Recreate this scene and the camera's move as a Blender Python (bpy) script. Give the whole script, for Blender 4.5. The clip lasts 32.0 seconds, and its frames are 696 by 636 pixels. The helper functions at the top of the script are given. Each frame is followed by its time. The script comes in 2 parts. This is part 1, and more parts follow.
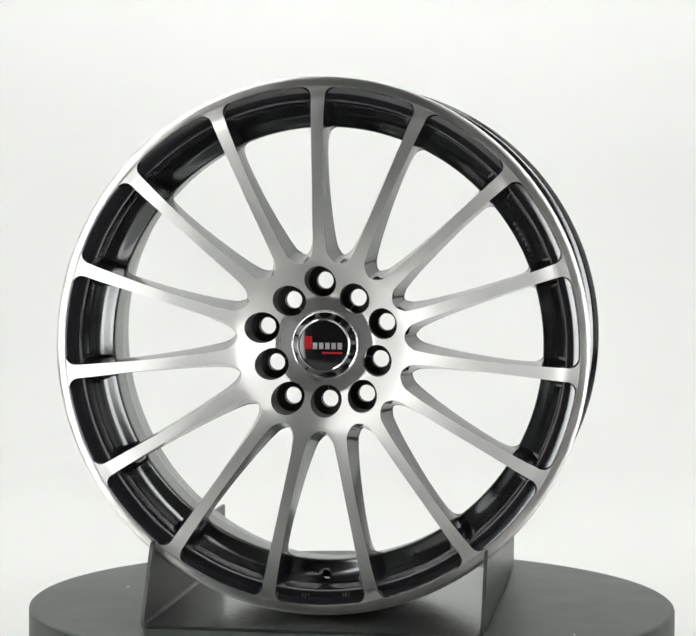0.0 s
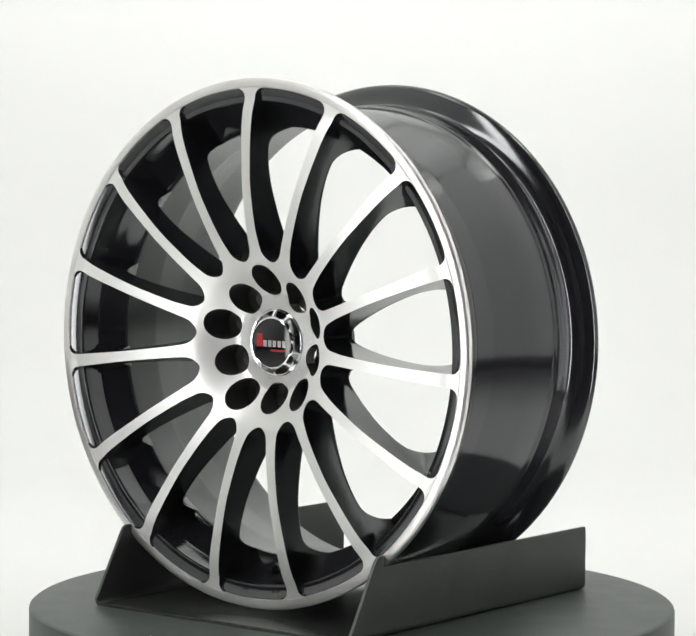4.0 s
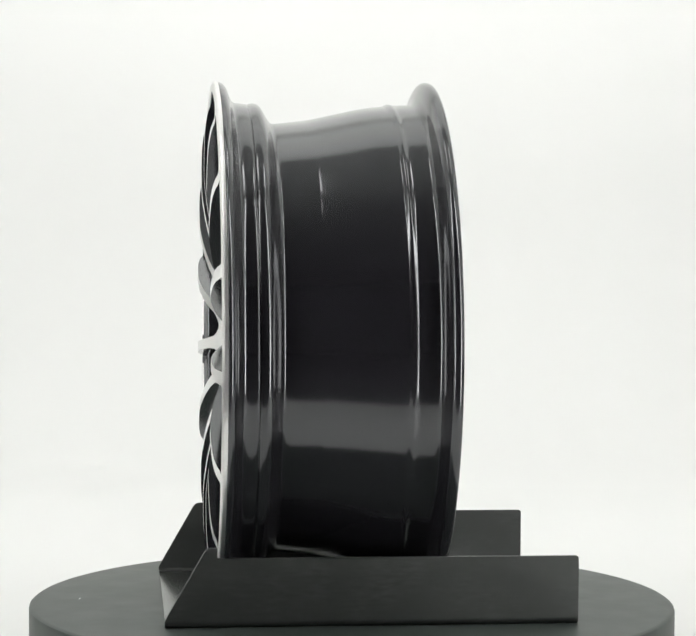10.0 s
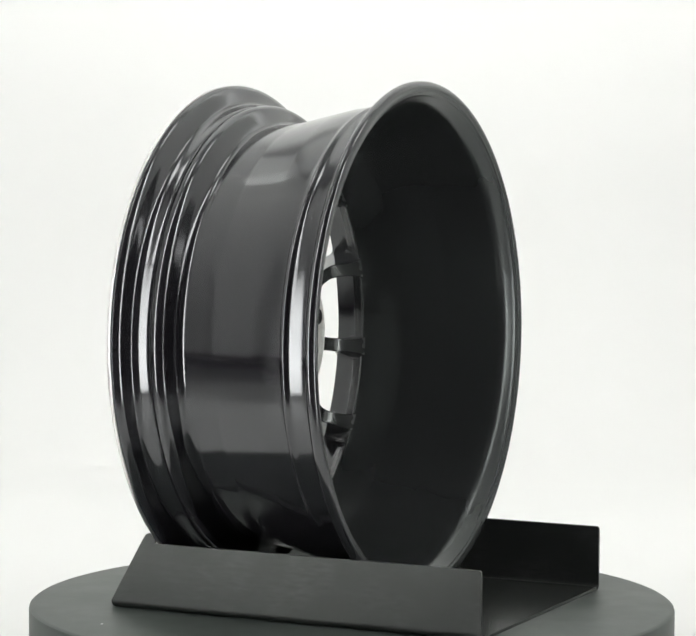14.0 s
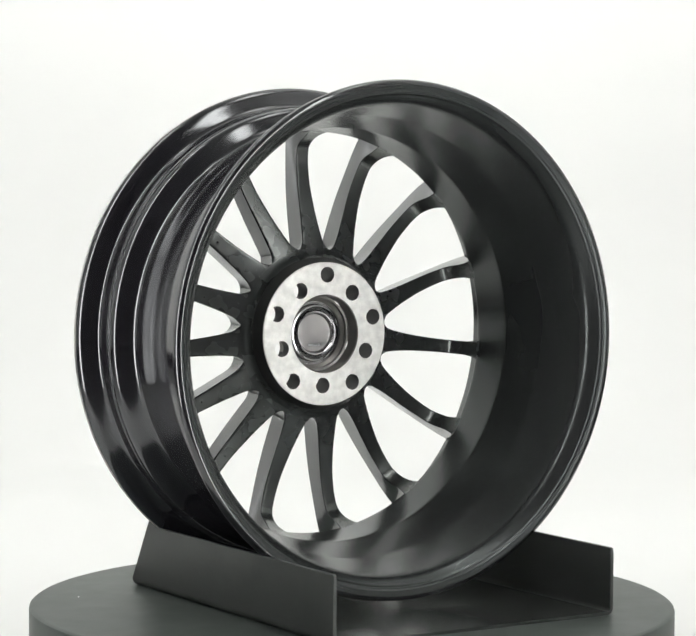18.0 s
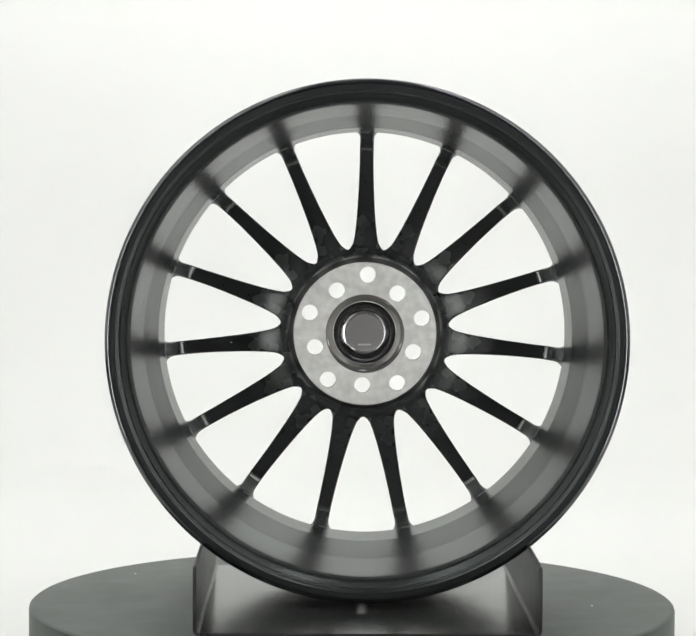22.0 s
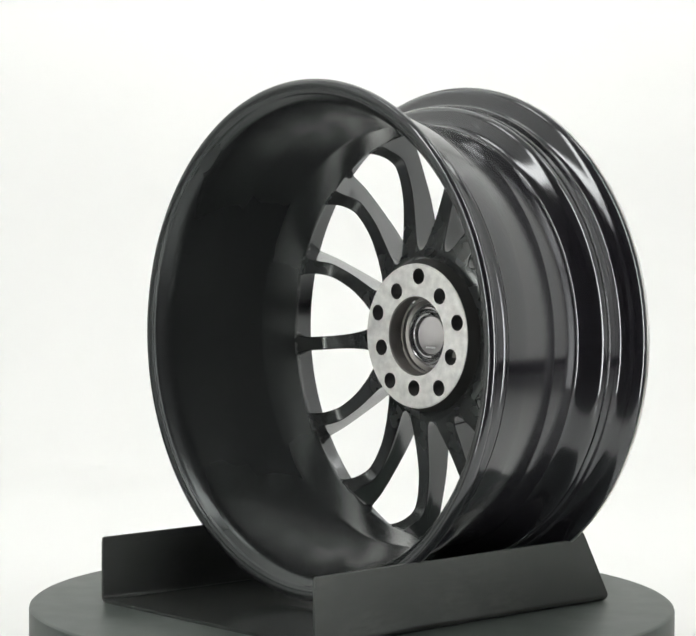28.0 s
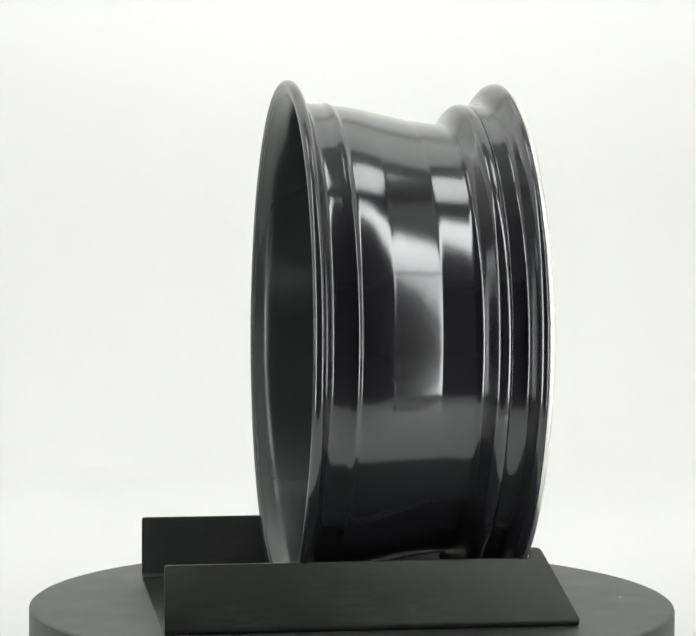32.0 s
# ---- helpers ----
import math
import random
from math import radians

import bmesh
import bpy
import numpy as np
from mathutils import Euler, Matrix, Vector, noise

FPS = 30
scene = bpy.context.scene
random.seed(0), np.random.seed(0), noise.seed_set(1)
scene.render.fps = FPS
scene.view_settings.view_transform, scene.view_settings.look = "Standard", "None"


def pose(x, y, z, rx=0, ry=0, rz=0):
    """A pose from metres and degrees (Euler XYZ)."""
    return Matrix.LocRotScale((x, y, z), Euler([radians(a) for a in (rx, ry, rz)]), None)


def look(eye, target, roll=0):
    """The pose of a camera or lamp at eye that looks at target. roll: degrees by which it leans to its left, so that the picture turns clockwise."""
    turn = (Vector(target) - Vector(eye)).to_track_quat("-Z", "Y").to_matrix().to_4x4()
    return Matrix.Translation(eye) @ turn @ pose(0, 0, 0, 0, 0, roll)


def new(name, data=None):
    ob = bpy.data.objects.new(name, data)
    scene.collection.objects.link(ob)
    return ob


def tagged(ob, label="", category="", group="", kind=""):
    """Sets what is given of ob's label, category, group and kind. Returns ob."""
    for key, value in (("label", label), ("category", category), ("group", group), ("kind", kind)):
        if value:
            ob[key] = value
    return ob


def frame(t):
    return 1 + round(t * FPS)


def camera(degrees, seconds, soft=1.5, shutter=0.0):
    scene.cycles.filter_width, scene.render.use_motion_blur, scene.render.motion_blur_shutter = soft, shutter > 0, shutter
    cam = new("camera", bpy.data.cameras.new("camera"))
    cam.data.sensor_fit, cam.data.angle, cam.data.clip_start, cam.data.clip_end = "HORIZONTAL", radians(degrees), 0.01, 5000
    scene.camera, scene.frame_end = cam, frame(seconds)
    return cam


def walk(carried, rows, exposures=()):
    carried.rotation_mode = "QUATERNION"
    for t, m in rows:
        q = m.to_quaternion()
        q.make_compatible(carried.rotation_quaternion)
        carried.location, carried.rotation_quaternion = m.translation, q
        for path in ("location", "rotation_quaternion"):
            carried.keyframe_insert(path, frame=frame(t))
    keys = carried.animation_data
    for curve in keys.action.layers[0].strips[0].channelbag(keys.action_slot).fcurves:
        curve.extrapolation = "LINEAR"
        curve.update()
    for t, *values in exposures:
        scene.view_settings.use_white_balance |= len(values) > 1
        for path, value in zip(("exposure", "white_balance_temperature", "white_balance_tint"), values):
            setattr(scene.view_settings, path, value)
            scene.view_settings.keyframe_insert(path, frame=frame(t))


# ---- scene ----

# A wheel rim on a folded steel stand, on a motor turntable in a white photo studio.
# The origin lies on the turntable's axis, TOP below the platter's face. The camera stands still.

# ---- camera ----
EYE = Vector((0.0, -2.1641, 0.3847))
YAW, PITCH, ROLL = 0.00234, -0.05364, 0.322
AIM = EYE + Vector((-math.sin(YAW) * math.cos(PITCH), math.cos(YAW) * math.cos(PITCH), math.sin(PITCH)))
cam = camera(17.091, 32.0, soft=1.8)
EXPOSURES = [(0, -0.05), (3, -0.03), (6, 0.05), (11, -0.02), (14, 0.03), (19, 0.06), (22, 0.0), (28, 0.08), (32.0, 0.0)]
walk(cam, [(0, look(EYE, AIM, ROLL)), (32.0, look(EYE, AIM, ROLL))], EXPOSURES)


def turn(t):
    """The turntable's angle in degrees at t seconds."""
    s = (t - 16) / 16
    return -4.41 - 7.93682 * t - 1.97 * s ** 2 + 1.93 * s ** 3 - 1.12 * s ** 4 - 1.48 * s ** 5


# ---- light ----
FLOOR_Z = -0.11
TOP = 0.0033
world = bpy.data.worlds.new("studio_dark")
scene.world = world
world.use_nodes = True
world.node_tree.nodes["Background"].inputs["Color"].default_value = (0.9, 0.95, 1.0, 1)
world.node_tree.nodes["Background"].inputs["Strength"].default_value = 0.01


def area_lamp(name, eye, target, wide, tall, watts, colour=(1, 1, 1), roll=0):
    data = bpy.data.lights.new(name, "AREA")
    data.shape, data.size, data.size_y, data.energy, data.color = "RECTANGLE", wide, tall, watts, colour
    ob = new(name, data)
    ob.matrix_world = look(eye, target, roll)
    return ob


# unseen fill lamps, added to brighten the sweep's wall and its overhead part
for side in (-1, 1):
    area_lamp("backdrop_fill", (side * 1.1, 0.95, 1.0), (side * -0.1, 2.2, 0.75), 0.3, 1.8, 4.3, (1.0, 1.0, 0.99))
    area_lamp("canopy_fill", (side * 1.05, 0.9, 1.6), (side * 0.2, 1.3, 2.5), 0.3, 0.9, 15.0, (1.0, 1.0, 0.99))


# lit cloths: width, height, glow, then the falloff along the height and the width, from -0.5 to 0.5
LOW_BOX = (0.17, 0.79, 10.0, [(-0.5, 0.85), (-0.3, 1.0), (0.1, 0.8), (0.5, 0.55)], [(-0.5, 0.6), (-0.25, 1.0), (0.3, 1.0), (0.5, 0.75)])
HIGH_BOX = (0.17, 1.55, 9.0, [(-0.5, 0.75), (-0.35, 1.0), (0.1, 0.9), (0.5, 0.45)], [(-0.5, 0.6), (-0.2, 1.0), (0.2, 1.0), (0.5, 0.6)])
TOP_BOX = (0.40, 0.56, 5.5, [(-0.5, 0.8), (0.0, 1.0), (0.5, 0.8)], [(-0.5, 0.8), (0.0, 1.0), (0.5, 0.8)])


# ---- materials ----
def material(name):
    m = bpy.data.materials.new(name)
    m.use_nodes = True
    return m, m.node_tree.nodes, m.node_tree.links, m.node_tree.nodes["Principled BSDF"]


def noise_mix(nodes, links, scale, low, high, detail=4.0, stretch=None):
    """A noise in metres of the object's space, mapped to low..high; gives the output socket."""
    co = nodes.new("ShaderNodeTexCoord")
    tex = nodes.new("ShaderNodeTexNoise")
    tex.inputs["Scale"].default_value, tex.inputs["Detail"].default_value = scale, detail
    source = co.outputs["Object"]
    if stretch:
        mp = nodes.new("ShaderNodeMapping")
        mp.inputs["Scale"].default_value = stretch
        links.new(source, mp.inputs["Vector"])
        source = mp.outputs["Vector"]
    links.new(source, tex.inputs["Vector"])
    rng = nodes.new("ShaderNodeMapRange")
    rng.inputs["From Min"].default_value, rng.inputs["From Max"].default_value = 0.3, 0.7
    rng.inputs["To Min"].default_value, rng.inputs["To Max"].default_value = low, high
    links.new(tex.outputs["Fac"], rng.inputs["Value"])
    return rng.outputs["Result"]


def bump(nodes, links, bsdf, height, strength, distance):
    b = nodes.new("ShaderNodeBump")
    b.inputs["Strength"].default_value, b.inputs["Distance"].default_value = strength, distance
    links.new(height, b.inputs["Height"])
    links.new(b.outputs["Normal"], bsdf.inputs["Normal"])


def plain(name, colour, rough, metal=0.0, spread=0.15, scale=60.0, relief=0.0, ior=1.5, gloss=(1, 1, 1), peel=0.0):
    """A surface of one colour, with its tone and gloss varied at two scales."""
    m, nodes, links, bsdf = material(name)
    mix = nodes.new("ShaderNodeMix")
    mix.data_type = "RGBA"
    mix.inputs["A"].default_value = (*[c * (1 - spread) for c in colour], 1)
    mix.inputs["B"].default_value = (*[min(1, c * (1 + spread)) for c in colour], 1)
    links.new(noise_mix(nodes, links, scale * 0.15, 0, 1), mix.inputs["Factor"])
    links.new(mix.outputs["Result"], bsdf.inputs["Base Color"])
    links.new(noise_mix(nodes, links, scale, rough * 0.95, min(1, rough * 1.05), 2.0), bsdf.inputs["Roughness"])
    bsdf.inputs["Metallic"].default_value = metal
    bsdf.inputs["IOR"].default_value = ior
    bsdf.inputs["Specular Tint"].default_value = (*gloss, 1)
    if peel:
        bump(nodes, links, bsdf, noise_mix(nodes, links, 55, 0, 1, 1.0), 0.3, peel)
    if relief:
        bump(nodes, links, bsdf, noise_mix(nodes, links, scale * 12, 0, 1), 0.5, relief)
    return m


def turned_metal(name, colour, rough, anisotropy):
    """Lathe-turned aluminium: its rings round the object's z axis spread the gloss outwards from it."""
    m, nodes, links, bsdf = material(name)
    co = nodes.new("ShaderNodeTexCoord")
    flat = nodes.new("ShaderNodeVectorMath")
    flat.operation = "MULTIPLY"
    flat.inputs[1].default_value = (1, 1, 0)
    links.new(co.outputs["Object"], flat.inputs[0])
    way = nodes.new("ShaderNodeVectorTransform")
    way.vector_type, way.convert_from, way.convert_to = "VECTOR", "OBJECT", "WORLD"
    links.new(flat.outputs["Vector"], way.inputs["Vector"])
    links.new(way.outputs["Vector"], bsdf.inputs["Tangent"])
    # fine rings left by the lathe tool
    length = nodes.new("ShaderNodeVectorMath")
    length.operation = "LENGTH"
    links.new(flat.outputs["Vector"], length.inputs[0])
    ring = nodes.new("ShaderNodeTexNoise")
    ring.noise_dimensions = "1D"
    ring.inputs["Scale"].default_value, ring.inputs["Detail"].default_value = 1500, 2.0
    links.new(length.outputs["Value"], ring.inputs["W"])
    patch = noise_mix(nodes, links, 70, -0.08, 0.08)
    level = nodes.new("ShaderNodeMapRange")
    level.inputs["From Min"].default_value, level.inputs["From Max"].default_value = 0.3, 0.7
    level.inputs["To Min"].default_value, level.inputs["To Max"].default_value = rough * 0.92, rough * 1.08
    links.new(ring.outputs["Fac"], level.inputs["Value"])
    add = nodes.new("ShaderNodeMath")
    add.operation = "MULTIPLY_ADD"
    add.inputs[1].default_value = rough
    links.new(patch, add.inputs[0])
    links.new(level.outputs["Result"], add.inputs[2])
    links.new(add.outputs["Value"], bsdf.inputs["Roughness"])
    mix = nodes.new("ShaderNodeMix")
    mix.data_type = "RGBA"
    mix.inputs["A"].default_value = (*[c * 0.97 for c in colour], 1)
    mix.inputs["B"].default_value = (*[min(1, c * 1.02) for c in colour], 1)
    links.new(ring.outputs["Fac"], mix.inputs["Factor"])
    links.new(mix.outputs["Result"], bsdf.inputs["Base Color"])
    bsdf.inputs["Metallic"].default_value = 1.0
    bsdf.inputs["Anisotropic"].default_value = anisotropy
    return m


def powder_coat(name, colour, rough, scuffs=1.0):
    """Black powder coat with a fine orange-peel grain and pale scuffs."""
    m, nodes, links, bsdf = material(name)
    scuff = noise_mix(nodes, links, 300, 0, 1, 6.0, (1, 0.25, 1))
    where = noise_mix(nodes, links, 14, -0.3 * scuffs, 0.6 * scuffs, 3.0)
    mul = nodes.new("ShaderNodeMath")
    mul.operation, mul.use_clamp = "MULTIPLY", True
    links.new(scuff, mul.inputs[0])
    links.new(where, mul.inputs[1])
    mix = nodes.new("ShaderNodeMix")
    mix.data_type = "RGBA"
    mix.inputs["A"].default_value = (*colour, 1)
    mix.inputs["B"].default_value = (*[c * 2.5 + 0.035 for c in colour], 1)
    links.new(mul.outputs["Value"], mix.inputs["Factor"])
    links.new(mix.outputs["Result"], bsdf.inputs["Base Color"])
    links.new(noise_mix(nodes, links, 40, rough * 0.94, rough * 1.06), bsdf.inputs["Roughness"])
    bsdf.inputs["IOR"].default_value = 1.75
    bsdf.inputs["Specular Tint"].default_value = (0.94, 1.0, 0.96, 1)
    bump(nodes, links, bsdf, noise_mix(nodes, links, 1700, 0, 1, 2.0), 0.8, 0.00016)
    return m


M_FACE = turned_metal("machined_aluminium", (0.85, 0.85, 0.835), 0.42, 0.8)
M_RECESS = turned_metal("machined_recess", (0.72, 0.72, 0.71), 0.30, 0.5)
M_LIP = turned_metal("machined_lip", (0.78, 0.77, 0.76), 0.33, 0.6)
M_GLOSS = plain("gloss_black_paint", (0.0130, 0.0125, 0.0150), 0.12, spread=0.1, scale=30, ior=1.85, gloss=(0.95, 0.98, 1.0), peel=0.00006)
M_SATIN = plain("satin_black_paint", (0.034, 0.036, 0.036), 0.27, spread=0.1, scale=40, ior=1.9, gloss=(0.94, 1.0, 0.97))
M_INNER = plain("satin_metallic_black", (0.0200, 0.0212, 0.0218), 0.25, spread=0.1, scale=40, ior=1.6, gloss=(0.91, 1.0, 0.985))
M_PAD = plain("bare_aluminium", (0.815, 0.82, 0.795), 0.55, metal=0.9, spread=0.13, scale=800, relief=0.00002)
M_BORE = plain("dull_bore", (0.23, 0.222, 0.21), 0.36, metal=0.6, spread=0.1, scale=120)
M_CHROME = plain("chrome", (0.80, 0.81, 0.83), 0.06, metal=1.0, spread=0.02, scale=80)
# the bezel's chrome, darkened in colour for the dark room it mirrors
M_BEZEL = plain("darkened_chrome", (0.30, 0.30, 0.31), 0.14, metal=1.0, spread=0.05, scale=80)
M_CAPRING = plain("dull_cap_rim", (0.46, 0.46, 0.465), 0.16, metal=0.95, spread=0.15, scale=120, peel=0.0012)
M_CAPBACK = plain("cap_inside", (0.62, 0.605, 0.605), 0.15, metal=0.66, spread=0.08, scale=90, peel=0.0016)
M_HOLE = plain("dark_hole_paint", (0.026, 0.0262, 0.025), 0.5, spread=0.15, scale=120, ior=1.45)
M_BADGE = plain("badge_black", (0.008, 0.008, 0.009), 0.12, spread=0.1, scale=80)
M_RED = plain("badge_red", (0.36, 0.015, 0.02), 0.3, spread=0.1, scale=200)
M_SILVER = plain("badge_silver", (0.55, 0.55, 0.56), 0.3, metal=0.6, spread=0.1, scale=200)
M_COAT = powder_coat("black_powder_coat", (0.0080, 0.0086, 0.0084), 0.31)
M_COAT_BASE = plain("smooth_black_coat", (0.030, 0.0325, 0.031), 0.19, spread=0.1, scale=20, ior=1.85, gloss=(0.92, 1.0, 0.95))
M_TABLE = plain("grey_turntable_paint", (0.048, 0.057, 0.052), 0.47, spread=0.012, scale=30, gloss=(0.88, 1.0, 0.95))
M_SWEEP = plain("white_backdrop", (0.86, 0.865, 0.852), 0.9, spread=0.02, scale=4)
M_CEIL = plain("grey_ceiling_paint", (0.35, 0.36, 0.35), 0.9, spread=0.05, scale=4)
M_DARK = plain("dark_studio_wall", (0.105, 0.102, 0.108), 0.9, spread=0.2, scale=4)
M_FABRIC = plain("black_softbox_fabric", (0.012, 0.012, 0.012), 0.8, spread=0.2, scale=40)


def diffuser_cloth(kind, size):
    """The lit front cloth of a softbox: bright round its lamp, weaker towards the edges."""
    wide, tall, strength, along, across = size
    m, nodes, links, bsdf = material(kind)
    co = nodes.new("ShaderNodeTexCoord")
    axes = nodes.new("ShaderNodeSeparateXYZ")
    links.new(co.outputs["Object"], axes.inputs["Vector"])
    values = []
    for axis, points, span in (("Y", along, tall), ("X", across, wide)):
        rng = nodes.new("ShaderNodeMapRange")
        rng.inputs["From Min"].default_value, rng.inputs["From Max"].default_value = -span / 2, span / 2
        links.new(axes.outputs[axis], rng.inputs["Value"])
        ramp = nodes.new("ShaderNodeValToRGB")
        while len(ramp.color_ramp.elements) < len(points):
            ramp.color_ramp.elements.new(0.5)
        for e, (p, v) in zip(ramp.color_ramp.elements, points):
            e.position, e.color = p + 0.5, (v, v, v, 1)
        links.new(rng.outputs["Result"], ramp.inputs["Fac"])
        values.append(ramp.outputs["Color"])
    # the cloth's creases, running up and down
    values.append(noise_mix(nodes, links, 26, 0.78, 1.12, 3.0, (1, 0.16, 1)))
    product = values[0]
    for v in values[1:]:
        mul = nodes.new("ShaderNodeMath")
        mul.operation = "MULTIPLY"
        links.new(product, mul.inputs[0])
        links.new(v, mul.inputs[1])
        product = mul.outputs["Value"]
    glow = nodes.new("ShaderNodeMath")
    glow.operation = "MULTIPLY"
    glow.inputs[1].default_value = strength
    links.new(product, glow.inputs[0])
    links.new(glow.outputs["Value"], bsdf.inputs["Emission Strength"])
    bsdf.inputs["Emission Color"].default_value = (1.0, 0.99, 0.975, 1)
    bsdf.inputs["Base Color"].default_value = (0.8, 0.8, 0.79, 1)
    bsdf.inputs["Roughness"].default_value = 0.8
    return m


M_CLOTH_LOW = diffuser_cloth("lit_strip_cloth", LOW_BOX)
M_CLOTH_HIGH = diffuser_cloth("lit_key_cloth", HIGH_BOX)
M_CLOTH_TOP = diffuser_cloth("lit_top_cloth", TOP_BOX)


# ---- mesh helpers ----
def finish(ob_name, bm, mats, parent=None, label="", sharp=35):
    me = bpy.data.meshes.new(ob_name)
    bm.to_mesh(me)
    bm.free()
    for m in (mats if isinstance(mats, (list, tuple)) else [mats]):
        me.materials.append(m)
    for p in me.polygons:
        p.use_smooth = True
    me.set_sharp_from_angle(angle=radians(sharp))
    ob = new(ob_name, me)
    if parent is not None:
        ob.parent = parent
    if label:
        tagged(ob, label)
    return ob


def part(name, bm, mats, parent, label="", sharp=35):
    return finish(name, bm, mats, parent, label, sharp)


def lathe(profile, steps, closed=True, start=0.0):
    """Turns (radius, z) points round z. Points run so that faces look outwards."""
    bm = bmesh.new()
    rings = []
    for k in range(steps):
        a = start + 2 * math.pi * k / steps
        rings.append([bm.verts.new((r * math.cos(a), r * math.sin(a), z)) for r, z in profile])
    n = len(profile)
    for k in range(steps):
        a, b = rings[k], rings[(k + 1) % steps]
        for i in range(n if closed else n - 1):
            j = (i + 1) % n
            bm.faces.new((a[i], b[i], b[j], a[j]))
    bmesh.ops.recalc_face_normals(bm, faces=bm.faces)
    return bm


def box(bm, x0, x1, y0, y1, z0, z1, m=None):
    """Adds a box to bm."""
    v = [bm.verts.new((x, y, z)) for z in (z0, z1) for x, y in ((x0, y0), (x1, y0), (x1, y1), (x0, y1))]
    if m is not None:
        for w in v:
            w.co = m @ w.co
    for f in ((3, 2, 1, 0), (4, 5, 6, 7), (0, 1, 5, 4), (1, 2, 6, 5), (2, 3, 7, 6), (3, 0, 4, 7)):
        bm.faces.new([v[i] for i in f])


def smooth_table(points):
    """A smooth curve through the points (monotone cubic)."""
    xs, ys = np.array([p[0] for p in points]), np.array([p[1] for p in points])
    d = np.diff(ys) / np.diff(xs)
    m = np.concatenate([[d[0]], [0 if a * b <= 0 else 2 * a * b / (a + b) for a, b in zip(d[:-1], d[1:])], [d[-1]]])

    def curve(x):
        k = int(np.clip(np.searchsorted(xs, x) - 1, 0, len(xs) - 2))
        h = xs[k + 1] - xs[k]
        s = min(1.0, max(0.0, (x - xs[k]) / h))
        return float((2 * s ** 3 - 3 * s ** 2 + 1) * ys[k] + (s ** 3 - 2 * s ** 2 + s) * h * m[k]
                     + (3 * s ** 2 - 2 * s ** 3) * ys[k + 1] + (s ** 3 - s ** 2) * h * m[k + 1])
    return curve


def cut(ob, cutter_bm):
    """Takes the cutter's volume out of ob, for good."""
    me = bpy.data.meshes.new("cutter")
    cutter_bm.to_mesh(me)
    cutter_bm.free()
    tool = new("cutter", me)
    mod = ob.modifiers.new("holes", "BOOLEAN")
    mod.operation, mod.solver, mod.object = "DIFFERENCE", "EXACT", tool
    made = bpy.data.meshes.new_from_object(ob.evaluated_get(bpy.context.evaluated_depsgraph_get()))
    ob.modifiers.clear()
    ob.data = made
    bpy.data.objects.remove(tool)
    bpy.data.meshes.remove(me)


def cylinder_into(bm, x, y, stations, steps=40):
    """Adds a closed turned solid along z at (x, y): (radius, z) from the top down."""
    rings = [[bm.verts.new((x + r * math.cos(2 * math.pi * k / steps), y + r * math.sin(2 * math.pi * k / steps), z))
              for k in range(steps)] for r, z in stations]
    for a, b in zip(rings[:-1], rings[1:]):
        for k in range(steps):
            bm.faces.new((a[k], b[k], b[(k + 1) % steps], a[(k + 1) % steps]))
    bm.faces.new(rings[0])
    bm.faces.new(rings[-1][::-1])


# ---- the studio ----
def studio():
    # white paper sweep: floor, curve and wall in one sheet
    bm = bmesh.new()
    line = [(-0.76, FLOOR_Z), (1.75, FLOOR_Z)]
    line += [(1.75 + 0.5 * math.sin(a), FLOOR_Z + 0.5 - 0.5 * math.cos(a)) for a in np.linspace(0, math.pi / 2, 14)[1:]]
    line += [(2.25 - 0.4 + 0.4 * math.cos(a), 2.1 + 0.4 * math.sin(a)) for a in np.linspace(0, math.pi / 2, 10)]
    line += [(0.66, 2.52)]
    rows = []
    for x in (-1.9, 1.9):
        rows.append([bm.verts.new((x, y, z)) for y, z in line])
    for i in range(len(line) - 1):
        bm.faces.new((rows[0][i], rows[1][i], rows[1][i + 1], rows[0][i + 1]))
    ex = bmesh.ops.extrude_face_region(bm, geom=list(bm.faces))
    for v in [g for g in ex["geom"] if isinstance(g, bmesh.types.BMVert)]:
        v.co += Vector((0, 0.003, -0.003))
    bmesh.ops.recalc_face_normals(bm, faces=bm.faces)
    tagged(finish("backdrop", bm, M_SWEEP), "white seamless photo backdrop sweeping up behind the turntable", "backdrop", kind="structure")
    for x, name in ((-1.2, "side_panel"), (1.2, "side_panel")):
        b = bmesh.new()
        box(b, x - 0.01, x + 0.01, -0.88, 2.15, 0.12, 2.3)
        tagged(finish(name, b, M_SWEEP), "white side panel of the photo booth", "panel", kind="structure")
    z0 = FLOOR_Z - 0.004

    def slab(name, label, cat, dims, mat):
        b = bmesh.new()
        box(b, *dims)
        bmesh.ops.recalc_face_normals(b, faces=b.faces)
        tagged(finish(name, b, mat), label, cat, kind="structure")

    slab("floor", "dark grey studio floor under the white sweep", "floor", (-2.6, 2.6, -4.2, 2.6, z0 - 0.1, z0), M_DARK)
    slab("ceiling", "plain grey studio ceiling", "ceiling", (-2.6, 2.6, -4.2, 2.6, 2.6, 2.7), M_CEIL)
    slab("wall_north", "plain wall behind the white sweep", "wall", (-2.6, 2.6, 2.6, 2.7, z0, 2.6), M_CEIL)
    slab("wall_south", "dark wall behind the camera", "wall", (-2.6, 2.6, -4.3, -4.2, z0, 2.6), M_DARK)
    slab("wall_west", "dark studio side wall", "wall", (-2.7, -2.6, -4.2, 2.6, z0, 2.6), M_DARK)
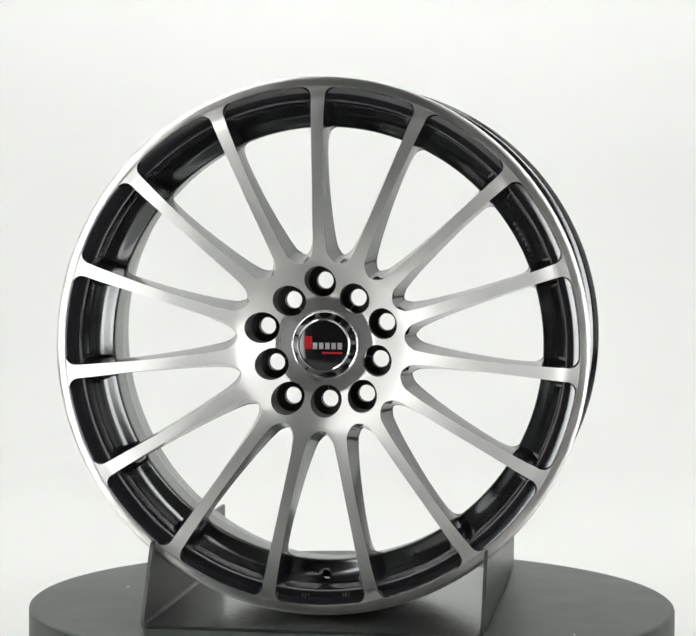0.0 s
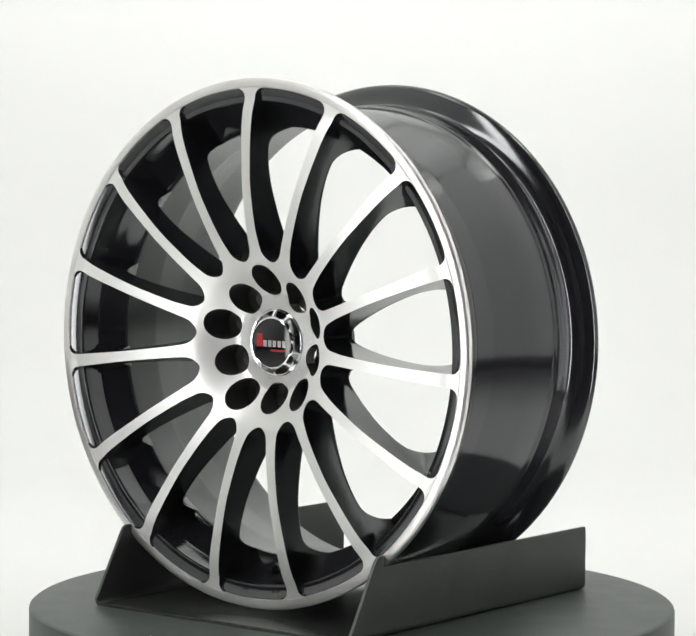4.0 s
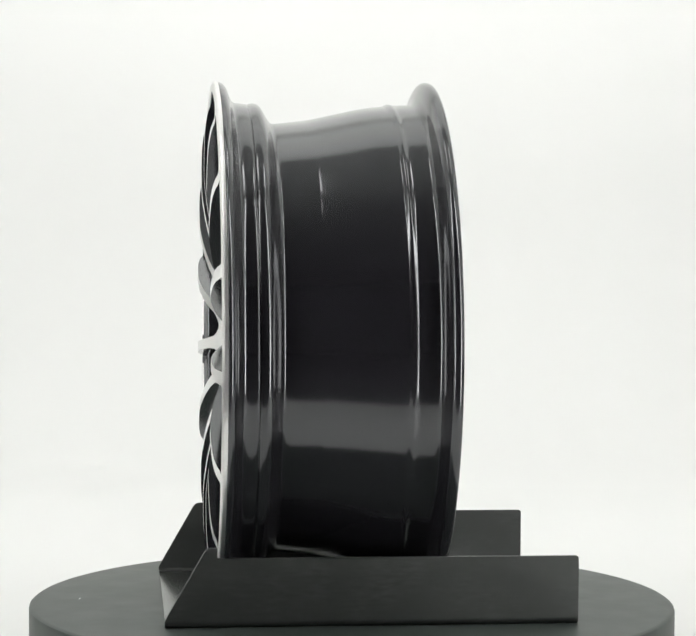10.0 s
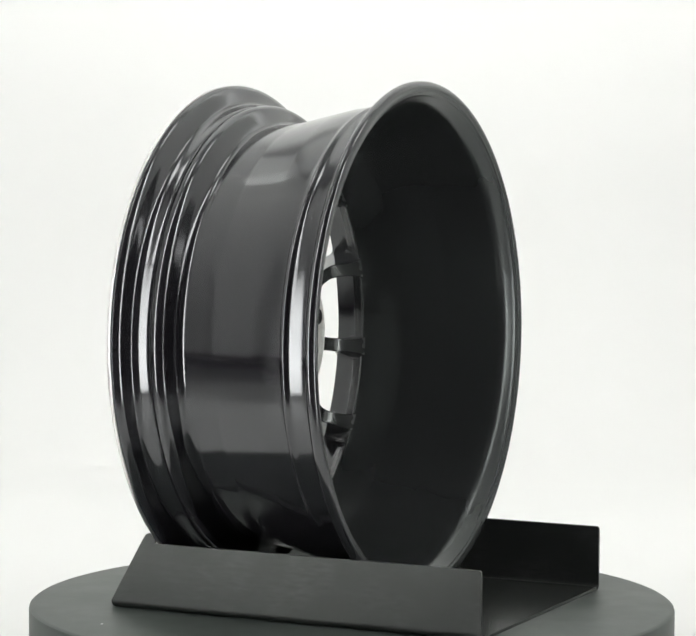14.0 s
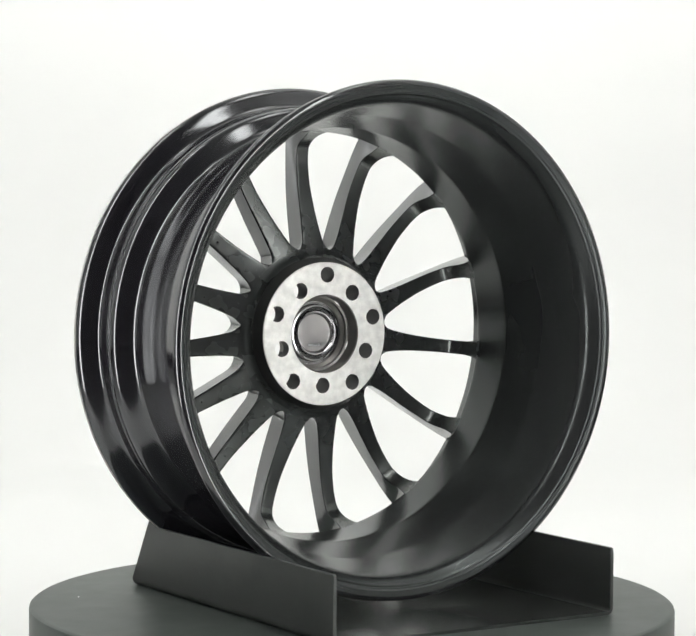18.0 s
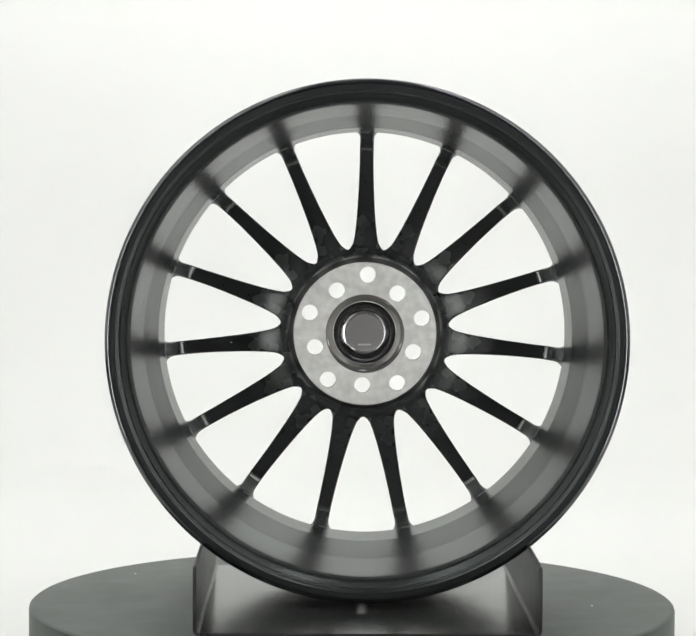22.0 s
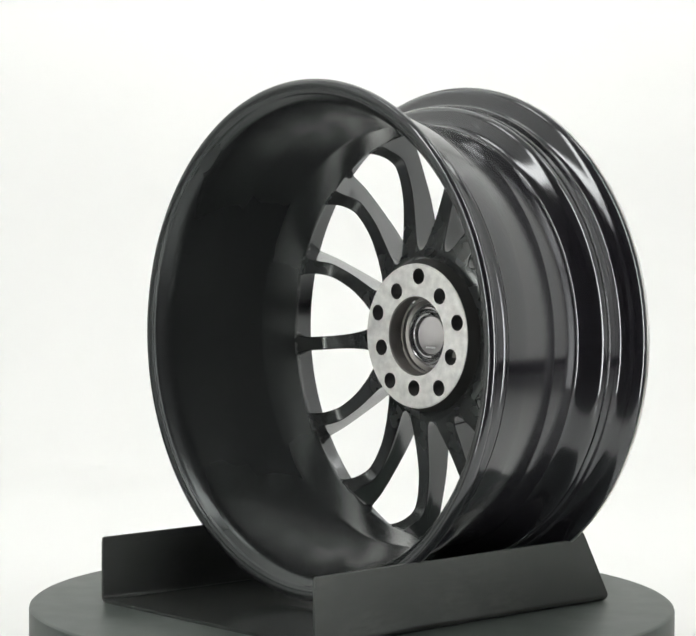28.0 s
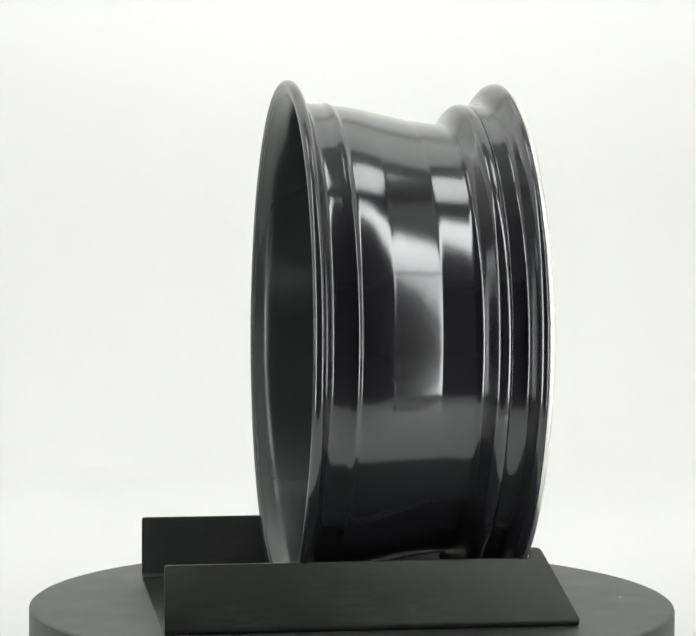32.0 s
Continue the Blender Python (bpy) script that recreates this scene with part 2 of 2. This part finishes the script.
    slab("wall_east", "dark studio side wall", "wall", (2.6, 2.7, -4.2, 2.6, z0, 2.6), M_DARK)


def softbox(eye, target, size, cloth, mount, label, group):
    """A softbox: black fabric shell behind the lit front, on a tripod stand or hung from the ceiling by two rods."""
    root = new("softbox")
    root.location = (eye[0], eye[1], FLOOR_Z - 0.004 if mount == "stand" else 2.6)
    bpy.context.view_layer.update()
    m = root.matrix_world.inverted() @ look(eye, target)
    bm = bmesh.new()
    w, h = size[0] / 2, size[1] / 2
    front = [m @ Vector(p) for p in ((-w - .01, -h - .01, .012), (w + .01, -h - .01, .012), (w + .01, h + .01, .012), (-w - .01, h + .01, .012))]
    back = [m @ Vector(p) for p in ((-.06, -.06, .24), (.06, -.06, .24), (.06, .06, .24), (-.06, .06, .24))]
    a, b = [bm.verts.new(p) for p in front], [bm.verts.new(p) for p in back]
    for i in range(4):
        bm.faces.new((a[i], a[(i + 1) % 4], b[(i + 1) % 4], b[i]))
    bm.faces.new(a)
    bm.faces.new(b[::-1])
    bmesh.ops.recalc_face_normals(bm, faces=bm.faces)
    part("shell", bm, M_FABRIC, root, "black fabric shell")
    bm = bmesh.new()
    box(bm, -w, w, -h, h, -0.004, 0.0)
    part("diffuser", bm, cloth, root, "glowing white diffuser cloth").matrix_basis = m
    foot = m @ Vector((0, 0, .22))
    if mount == "hung":
        for y in (-0.04, 0.04):
            bm = bmesh.new()
            cylinder_into(bm, foot.x, foot.y + y, [(.008, 0.0), (.008, foot.z)], 10)
            part("rod", bm, M_FABRIC, root)
    else:
        bm = bmesh.new()
        cylinder_into(bm, foot.x, foot.y, [(.014, foot.z), (.014, 0.1)], 12)
        part("pole", bm, M_FABRIC, root)
        for k in range(3):
            bm = bmesh.new()
            q = Matrix.Translation((foot.x, foot.y, 0.1)) @ pose(0, 0, 0, 0, 0, 120 * k + 30) @ pose(0, 0, 0, 0, 13.5, 0)
            box(bm, 0, 0.38, -.008, .008, -.008, .008, q)
            part("leg", bm, M_FABRIC, root)
    tagged(root, label, "softbox", group)


# ---- the turntable ----
R_TABLE = 0.3018


def turntable():
    root = new("turntable")
    root.location = (0, 0, FLOOR_Z)
    top = TOP - FLOOR_Z
    prof = [(0.0001, top - 0.03), (R_TABLE - 0.004, top - 0.03), (R_TABLE - 0.0005, top - 0.03), (R_TABLE - 0.0005, top - 0.0035),
            (R_TABLE - 0.001, top - 0.0015), (R_TABLE - 0.0025, top - 0.0004), (R_TABLE - 0.005, top), (0.15, top), (0.0001, top)]
    part("platter", lathe(prof, 192), M_TABLE, root)
    prof = [(0.0001, 0), (R_TABLE - 0.001, 0), (R_TABLE - 0.001, top - 0.0302), (0.0001, top - 0.0302)]
    part("drum", lathe(prof, 160), M_TABLE, root)
    for x, y in ((0.215, -0.142), (-0.02, -0.255), (-0.223, 0.031)):
        bm = bmesh.new()
        cylinder_into(bm, x, y, [(0.0007, top + 0.0003), (0.0012, top - 0.0002)], 8)
        part("speck", bm, M_SWEEP, root, "pale speck of dust")
    return tagged(root, "round matt grey motor turntable carrying the stand and wheel", "turntable")


# ---- the stand ----
STAND_X, STAND_HALF, STAND_REAR, STAND_FRONT = -0.0112, 0.1505, 0.1885, -0.1790


def wheel_stand():
    """Folded sheet steel: a base plate and two upright wings, with a small stop at the front of each."""
    root = new("wheel_stand")
    th, bend = 0.003, 0.006
    x0, x1 = STAND_X - STAND_HALF, STAND_X + STAND_HALF
    bm = bmesh.new()
    box(bm, x0 + bend, x1 - bend, STAND_FRONT + 0.001, STAND_REAR, 0.0, th)
    part("base_plate", bm, M_COAT_BASE, root)
    for s, x in ((-1, x0), (1, x1)):
        # the wing's outline in (y, z), with rounded corners
        def corner(p, a, b, r, n=5):
            p, a, b = Vector(p), Vector(a), Vector(b)
            u, v = (a - p).normalized() * r, (b - p).normalized() * r
            return [tuple((1 - t) ** 2 * (p + u) + 2 * t * (1 - t) * p + t * t * (p + v)) for t in np.linspace(0, 1, n)]
        raw = [((STAND_FRONT, bend), 0), ((STAND_REAR, bend), 0), ((STAND_REAR, 0.0645 - TOP), 0.003), ((-0.1325, 0.0652 - TOP), 0.001),
               ((-0.1325, 0.0742 - TOP), 0.001), ((-0.1420, 0.0742 - TOP), 0.004)]
        pts = []
        for i, (p, r) in enumerate(raw):
            pts += corner(p, raw[i - 1][0], raw[(i + 1) % len(raw)][0], r) if r else [p]
        bm = bmesh.new()
        inner, outer = x - s * th, x
        a = [bm.verts.new((outer, y, z)) for y, z in pts]
        b = [bm.verts.new((inner, y, z)) for y, z in pts]
        bm.faces.new(a if s < 0 else a[::-1])
        bm.faces.new(b[::-1] if s < 0 else b)
        for i in range(len(pts)):
            j = (i + 1) % len(pts)
            bm.faces.new((a[i], b[i], b[j], a[j]))
        # the bend between wing and base
        arc_o = [(x - s * (bend - bend * math.cos(t)), bend - bend * math.sin(t)) for t in np.linspace(0, math.pi / 2, 6)]
        arc_i = [(x - s * (bend - (bend - th) * math.cos(t)), bend - (bend - th) * math.sin(t)) for t in np.linspace(0, math.pi / 2, 6)]
        ends = []
        for y in (STAND_FRONT + 0.0005, STAND_REAR):
            ends.append(([bm.verts.new((u, y, z)) for u, z in arc_o], [bm.verts.new((u, y, z)) for u, z in arc_i]))
        (o0, i0), (o1, i1) = ends
        for k in range(5):
            bm.faces.new((o0[k], o0[k + 1], o1[k + 1], o1[k]))
            bm.faces.new((i0[k], i1[k], i1[k + 1], i0[k + 1]))
            bm.faces.new((o0[k], i0[k], i0[k + 1], o0[k + 1]))
            bm.faces.new((o1[k], o1[k + 1], i1[k + 1], i1[k]))
        bmesh.ops.recalc_face_normals(bm, faces=bm.faces)
        edges = [e for e in bm.edges if len(e.link_faces) == 2 and e.calc_face_angle(0) > 1.2 and all(v.co.z > 0.0075 for v in e.verts)]
        bmesh.ops.bevel(bm, geom=edges, offset=0.0006, segments=2, affect="EDGES", profile=0.5)
        part("wing", bm, M_COAT, root, sharp=12)
    return tagged(root, "folded black powder-coated steel stand cradling the wheel", "stand")


# ---- the wheel ----
# In the wheel's own space z is its axis and points out of the front face, y is up.
SPOKES, PHASE = 15, 0.5
R_HUB, R_POCKET = 0.0752, 0.2290
front_z = smooth_table([(0.0, 0.0962), (0.0430, 0.0962), (0.0460, 0.0972), (0.050, 0.1003), (0.056, 0.1053), (0.062, 0.1106), (0.068, 0.1158), (0.0725, 0.1194),
                        (0.0771, 0.1225), (0.083, 0.1251), (0.0885, 0.1270), (0.0975, 0.1299), (0.109, 0.1326), (0.12, 0.1347), (0.13, 0.1361), (0.1415, 0.1375),
                        (0.155, 0.1381), (0.17, 0.1380), (0.1875, 0.1375), (0.20, 0.1364), (0.21, 0.1346), (0.2206, 0.1316), (0.229, 0.1316)])
back_z = smooth_table([(0.07, 0.0740), (0.0778, 0.0867), (0.0825, 0.0894), (0.09, 0.0926), (0.10, 0.0962), (0.12, 0.1035), (0.15, 0.1118),
                       (0.168, 0.1136), (0.177, 0.1132), (0.182, 0.1110), (0.187, 0.1050), (0.1915, 0.0952), (0.1935, 0.0893), (0.1948, 0.0838), (0.1956, 0.0795), (0.1963, 0.0785), (0.203, 0.0915), (0.210, 0.0990), (0.229, 0.1210)])
spoke_front = smooth_table([(0.0752, 0.0075), (0.081, 0.0066), (0.09, 0.0058), (0.104, 0.0051), (0.15, 0.0047), (0.196, 0.0054), (0.229, 0.0062)])
spoke_back = smooth_table([(0.0785, 0.0150), (0.085, 0.0128), (0.10, 0.0103), (0.12, 0.0086), (0.15, 0.0072), (0.17, 0.0068), (0.229, 0.0070)])
SECTOR = math.pi / SPOKES


def outline(spoke_half, r_in, round_in, r_turn, r_end, steps, corner=0.0, flare=None):
    """One side of a spoke as (radius, half angle) from the hub to the rim."""
    rows = []
    for k in range(steps[0]):
        a = math.pi / 2 * k / steps[0]
        r = r_in + round_in * (1 - math.cos(a))
        h = SECTOR - (SECTOR - spoke_half(r) / r) * math.sin(a)
        rows.append((r, h))
    for k in range(steps[1]):
        r = r_in + round_in + (r_turn - r_in - round_in) * k / steps[1]
        rows.append((r, spoke_half(r) / r))
    for k in range(steps[2] + 1):
        a = math.pi / 2 * k / steps[2]
        if corner:
            r = r_turn + (r_end - r_turn) * math.sin(a)
            h = spoke_half(r) + corner * (1 - math.cos(a))
        else:
            r = r_turn + (r_end - r_turn) * k / steps[2]
            h = spoke_half(r) + flare(r)
        rows.append((r, h / r))
    return rows


def spoke_mesh():
    steps = (12, 40, 20)
    front = outline(spoke_front, R_HUB, 0.0105, R_POCKET - 0.0085, R_POCKET, steps, corner=0.0085)
    fillet = 0.0068
    back = outline(spoke_back, 0.0825, 0.0078, 0.1865, 0.2100, steps,
                   flare=lambda r: fillet - math.sqrt(max(0.0, fillet ** 2 - min(fillet, max(0.0, r - 0.1956 + fillet)) ** 2)))
    # the end runs on into the lip
    front.append((0.2295, front[-1][1]))
    back.append((0.2295, back[-1][1]))
    m = 8
    bm = bmesh.new()
    rows = []
    for (rf, f), (rb, b) in zip(front, back):
        zf, zb = (front_z(rf), back_z(rb)) if rf < 0.2292 else (0.1300, 0.1262)
        ring = [(rf, f * (2 * k / m - 1), zf) for k in range(m + 1)]

        def wall(t):
            return rf + (rb - rf) * t, f + (b - f) * t, zf + (zb - zf) * t
        edge = min(0.0010 / rb, SECTOR - b)
        low = min(0.6, 0.0175 / max(0.001, zf - zb))
        deep = low + 0.03
        side = [wall(low),
                wall(deep), wall(deep + (1 - deep) * 0.3), wall(deep + (1 - deep) * 0.6), wall(deep + (1 - deep) * 0.85), (rb, b, zb + 0.0011), (rb, b - edge * 0.25, zb + 0.0005), (rb, b - edge * 0.6, zb + 0.00015)]
        rear = [(rb, (b - edge) * (1 - 2 * k / m), zb) for k in range(m + 1)]
        loop = ring + side + rear + [(r, -a, z) for r, a, z in side[::-1]]
        rows.append([bm.verts.new((r * math.cos(a), r * math.sin(a), z)) for r, a, z in loop])
    n, q = len(rows[0]), len(side)
    for a, b in zip(rows[:-1], rows[1:]):
        for k in range(n):
            j = (k + 1) % n
            face = bm.faces.new((a[k], b[k], b[j], a[j]))
            face.material_index = 0 if k < m else 2 if m + q < k <= m + q + m else 1
    bmesh.ops.recalc_face_normals(bm, faces=bm.faces)
    return bm


# (radius, z) from the front of the outer side over the well to the rear lip and back through the inside
BARREL = [(.2381, .1265), (.2374, .1226), (.2334, .1190), (.2258, .1163), (.2208, .1138), (.2187, .1105), (.2179, .1002), (.2168, .0992), (.2179, .0982),
          (.2186, .0950), (.2184, .0912), (.2160, .0875), (.2092, .0838), (.2032, .0803), (.2002, .0772), (.1995, .0745), (.2029, .0430), (.2034, .0412),
          (.2121, .0010), (.2126, -.0010), (.2135, -.0060), (.21445, -.0120), (.2152, -.0180), (.21585, -.0240), (.2163, -.0285), (.2172, -.0300), (.2184, -.0325), (.2178, -.0350), (.2170, -.0375), (.2177, -.0510),
          (.2184, -.0550), (.2222, -.0580), (.2305, -.0602), (.2364, -.0628), (.2388, -.0662), (.2384, -.0700), (.2362, -.0724), (.2332, -.0728),
          (.2300, -.0716), (.2288, -.0716), (.2274, -.0700), (.2262, -.0698), (.2246, -.0676), (.2225, -.0655), (.2185, -.0610), (.2165, -.0560), (.2157, -.0520),
          (.2079, -.0020), (.2072, .0010), (.1984, .0410), (.1976, .0440), (.1946, .0850), (.1950, .0880),
          (.1962, .0893), (.2060, .0968), (.2140, .1056), (.2146, .1066), (.2166, .1250), (.2174, .1267), (.2190, .1268), (.2222, .1271), (.2250, .1283), (.2284, .1299), (.2287, .1303)]


def crisp(profile, near=0.0004, least=0.003):
    """The closed profile with points added by the ends of its long runs, so that they stay flat and their edges crisp."""
    out = []
    for i, (p, q) in enumerate(zip(profile, profile[1:] + profile[:1])):
        out.append(p)
        d = math.dist(p, q)
        if d > least:
            for t in (near / d, 1 - near / d):
                out.append((p[0] + (q[0] - p[0]) * t, p[1] + (q[1] - p[1]) * t))
    return out


def rounded(profile, radius=0.0035, n=5):
    """The closed profile with its corners rounded."""
    out = []
    for i, p in enumerate(profile):
        p, a, b = Vector(p), Vector(profile[i - 1]), Vector(profile[(i + 1) % len(profile)])
        u, v = a - p, b - p
        u, v = u.normalized() * min(radius, 0.48 * u.length), v.normalized() * min(radius, 0.48 * v.length)
        out += [tuple((1 - t) ** 2 * (p + u) + 2 * t * (1 - t) * p + t * t * (p + v)) for t in np.linspace(0, 1, n)]
    return out


def wheel():
    root = new("alloy_wheel")
    bm = lathe(crisp(rounded(BARREL)), 200)
    for f in bm.faces:
        c = f.calc_center_median()
        r = math.hypot(c.x, c.y)
        if r < 0.2180 and -0.0600 < c.z < 0.0890 and f.normal.dot(Vector((c.x, c.y, 0))) < 0:
            f.material_index = 1
        elif c.z < -0.0520 and r < 0.2340 and (f.normal.z < -0.3 or f.normal.dot(Vector((c.x, c.y, 0))) < 0):
            f.material_index = 1
    barrel = part("barrel", bm, [M_GLOSS, M_INNER], root, "gloss black rim barrel", 50)
    # valve hole
    a = radians(270.5)
    bm = bmesh.new()
    cylinder_into(bm, 0.2080 * math.cos(a), 0.2080 * math.sin(a), [(0.0046, 0.125), (0.0046, 0.072)], 28)
    cut(barrel, bm)
    barrel.data.set_sharp_from_angle(angle=radians(30))
    # machined lip
    part("lip", lathe([(.2380, .1266), (.2381, .1284), (.2376, .1300), (.2360, .1311), (.2338, .1314), (.2318, .1315), (.2300, .1317), (.2293, .1315), (.2289, .1308), (.2289, .1266)], 200),
         M_LIP, root, "bright machined lip")
    bm = lathe([(.0066, .1000), (.0066, .1058), (.0063, .1066), (.0057, .1068), (.0049, .1060), (.0047, .1000)], 28)
    boss = part("valve_boss", bm, M_SATIN, root)
    boss.location = (0.2080 * math.cos(a), 0.2080 * math.sin(a), -0.0078)
    # hub
    prof = [(R_HUB - d, front_z(R_HUB - d)) for d in sorted([0, 0.0001, 0.0005, R_HUB - 0.0446] + [0.0012 * k for k in range(1, 37)])]
    prof = [(r, z) for r, z in prof if r > 0.0315] + [(0.0308, 0.0962), (0.0308, 0.0900), (0.0345, 0.0880), (0.0345, 0.0845), (0.0368, 0.0840),
            (0.0368, 0.0701), (0.0380, 0.0689), (0.0686, 0.0689), (0.0693, 0.0696), (0.0697, 0.0710), (0.0708, 0.0745), (0.0722, 0.0784), (0.0738, 0.0818), (0.0757, 0.0846), (0.0778, 0.0867), (0.0801, 0.0882), (0.0825, 0.0894), (0.0818, 0.0915)]
    bm = lathe(prof, 120, start=radians(PHASE))
    hub = part("hub", bm, [M_FACE, M_SATIN, M_PAD, M_BORE, M_RECESS, M_HOLE], root, "machined hub with ten bolt holes")
    bm = bmesh.new()
    for k in range(10):
        r = 0.05715 if k % 2 == 0 else 0.0500
        a = radians(92.6 + 36 * k)
        cylinder_into(bm, r * math.cos(a), r * math.sin(a), [(0.0142, 0.15), (0.0140, 0.0835), (0.0078, 0.0790), (0.0076, 0.060)], 40)
    cut(hub, bm)
    for p in hub.data.polygons:
        c = p.center
        r = math.hypot(c.x, c.y)
        if p.normal.z > 0.55 and abs(c.z - front_z(r)) < 0.0012 and r > 0.0312:
            p.material_index = 0 if r > 0.0446 else 4
        elif r < 0.0386 and c.z > 0.0687 and c.z < 0.0965:
            p.material_index = 3
        elif c.z < 0.0702 and r < 0.0695:
            p.material_index = 2
        elif 0.0386 < r < 0.0735 and abs(p.normal.z) < 0.9:
            p.material_index = 5
        else:
            p.material_index = 1
    hub.data.set_sharp_from_angle(angle=radians(30))
    # spokes
    first = part("spoke", spoke_mesh(), [M_FACE, M_GLOSS, M_SATIN], root, "slim spoke, machined face and black flanks", 40)
    first.matrix_basis = pose(0, 0, 0, 0, 0, 90 + PHASE)
    for k in range(1, SPOKES):
        o = first.copy()
        scene.collection.objects.link(o)
        o.matrix_basis = pose(0, 0, 0, 0, 0, 90 + PHASE + 24 * k)
    # small cast dots on the backs of the spokes
    for k in range(SPOKES):
        for r in ((0.131,) if k % 3 else (0.119, 0.146)):
            q = pose(0, 0, 0, 0, 0, 90 + PHASE + 24 * k)
            bm = lathe([(.0001, -.0007), (.0006, -.0005), (.0010, 0.0), (.0010, .0012), (.0001, .0012)], 10)
            part("cast_dot", bm, M_GLOSS, root).matrix_basis = q @ pose(r, 0.0012 * (k % 4 - 1.5), back_z(r))
    # centre cap
    backing = lathe([(.0001, .0899), (.0181, .0899), (.0181, .0893), (.0150, .0889), (.0080, .0886), (.0001, .0885)], 64)
    bezel = part("centre_cap", lathe([(.0304, .0905), (.0304, .0968), (.0298, .0974), (.0292, .0972), (.0288, .0976), (.0240, .1018), (.0234, .1036), (.0229, .1039),
                                      (.0223, .1036), (.0222, .1015), (.0001, .1015), (.0001, .0900), (.0178, .0900), (.0190, .0886), (.0200, .0866), (.0212, .0862), (.0220, .0872), (.0224, .0905), (.0238, .0915), (.0246, .0900), (.0250, .0856), (.0258, .0850), (.0272, .0852), (.0277, .0865), (.0282, .0905)], 96),
                 [M_CHROME, M_BEZEL, M_CAPRING], root, "chrome centre cap with a darkened bezel")
    for p in bezel.data.polygons:
        if 0.0242 < math.hypot(p.center.x, p.center.y) < 0.0287 and p.center.z > 0.097:
            p.material_index = 1
        elif p.center.z < 0.0925 and math.hypot(p.center.x, p.center.y) > 0.0179:
            p.material_index = 2
    part("cap_back", backing, M_CAPBACK, bezel, "bright glossy inside of the cap")
    part("badge", lathe([(.0221, .1017), (.0221, .1029), (.0216, .1032), (.0001, .1033), (.0001, .1017)], 72), M_BADGE, bezel, "gloss black badge")
    for k in range(10):
        bm = bmesh.new()
        q = pose(0, 0, 0, 0, 0, 36 * k + 18) @ pose(0.0262, 0, 0.1000, 0, 41, 0)
        box(bm, -0.0032, 0.0032, -0.0009, 0.0009, -0.0010, 0.0003, q)
        part("rib", bm, M_CHROME, bezel)
    z = 0.1032
    bars = [("badge_mark", M_RED, -.0175, -.0105, -.0035, .0080), ("badge_bar", M_RED, -.0010, .0165, -.0076, -.0060)]
    for k in range(5):
        bars.append(("badge_bar", M_SILVER, -.0097 + .0056 * k, -.0058 + .0056 * k, -.0035, .0022))
    for name, mat, xa, xb, ya, yb in bars:
        bm = bmesh.new()
        box(bm, xa, xb, ya, yb, z - .0004, z + .0004)
        part(name, bm, mat, bezel)
    # unreadable marks cast into the pocket wall and inside the cap
    for da in (-4.2, 5.2):
        for k in range(3):
            bm = bmesh.new()
            q = pose(0, 0, 0, 0, 0, 270.5 + da + 0.75 * k) @ pose(0.2212, 0, 0.1272, 0, -6, 0)
            box(bm, -0.0018, 0.0018, -0.0007, 0.0007, -0.0015, 0.0004, q)
            part("cast_mark", bm, M_SATIN, root)
    for k in range(6):
        bm = bmesh.new()
        q = pose(0, 0, 0, 0, 0, 25.5 + 1.5 * k) @ pose(0.2010, 0, 0.0930, 0, -36, 0)
        box(bm, -0.0014, 0.0014, -0.0010, 0.0010, -0.0015, 0.0004, q)
        part("cast_mark", bm, M_GLOSS, root)
    for k in range(5):
        bm = bmesh.new()
        box(bm, -.006 + .0026 * k, -.0042 + .0026 * k, -.0125, -.0108, .0881, .0888)
        part("cast_mark", bm, M_SILVER, bezel)
    return tagged(root, "multi-spoke alloy wheel rim, machined face and gloss black barrel, without tyre", "wheel")


# ---- build ----
studio()
for side in (-1, 1):
    x, y = (0.615, -0.612) if side > 0 else (-0.632, -0.592)
    softbox((x, y, 0.335), (0.0, 0.0, 0.335), LOW_BOX, M_CLOTH_LOW, "stand",
            "narrow black softbox with a glowing white front on a tripod", "strip softboxes beside the turntable")
    softbox((x, y, 1.525), (0.0, 0.0, 1.525), HIGH_BOX, M_CLOTH_HIGH, "hung",
            "tall black softbox with a glowing white front, hung from the ceiling", "hung softboxes beside the turntable")
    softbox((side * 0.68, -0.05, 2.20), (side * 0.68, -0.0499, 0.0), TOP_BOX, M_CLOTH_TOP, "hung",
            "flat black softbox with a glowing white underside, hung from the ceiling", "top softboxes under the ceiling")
TURNTABLE = turntable()
STAND = wheel_stand()
WHEEL = wheel()
WHEEL_AT = Matrix.Translation((-0.0122, -0.0008, 0.24985)) @ pose(0, 0, 0, 90.2, 0, 0)


def motions():
    times = [k * 1.0 for k in range(33)]
    spin = [(t, pose(0, 0, 0, 0, 0, turn(t))) for t in times]
    walk(TURNTABLE, [(t, pose(0, 0, FLOOR_Z) @ m) for t, m in spin])
    walk(STAND, [(t, pose(0, 0, TOP + 0.0002) @ m) for t, m in spin])
    walk(WHEEL, [(t, m @ WHEEL_AT) for t, m in spin])


motions()
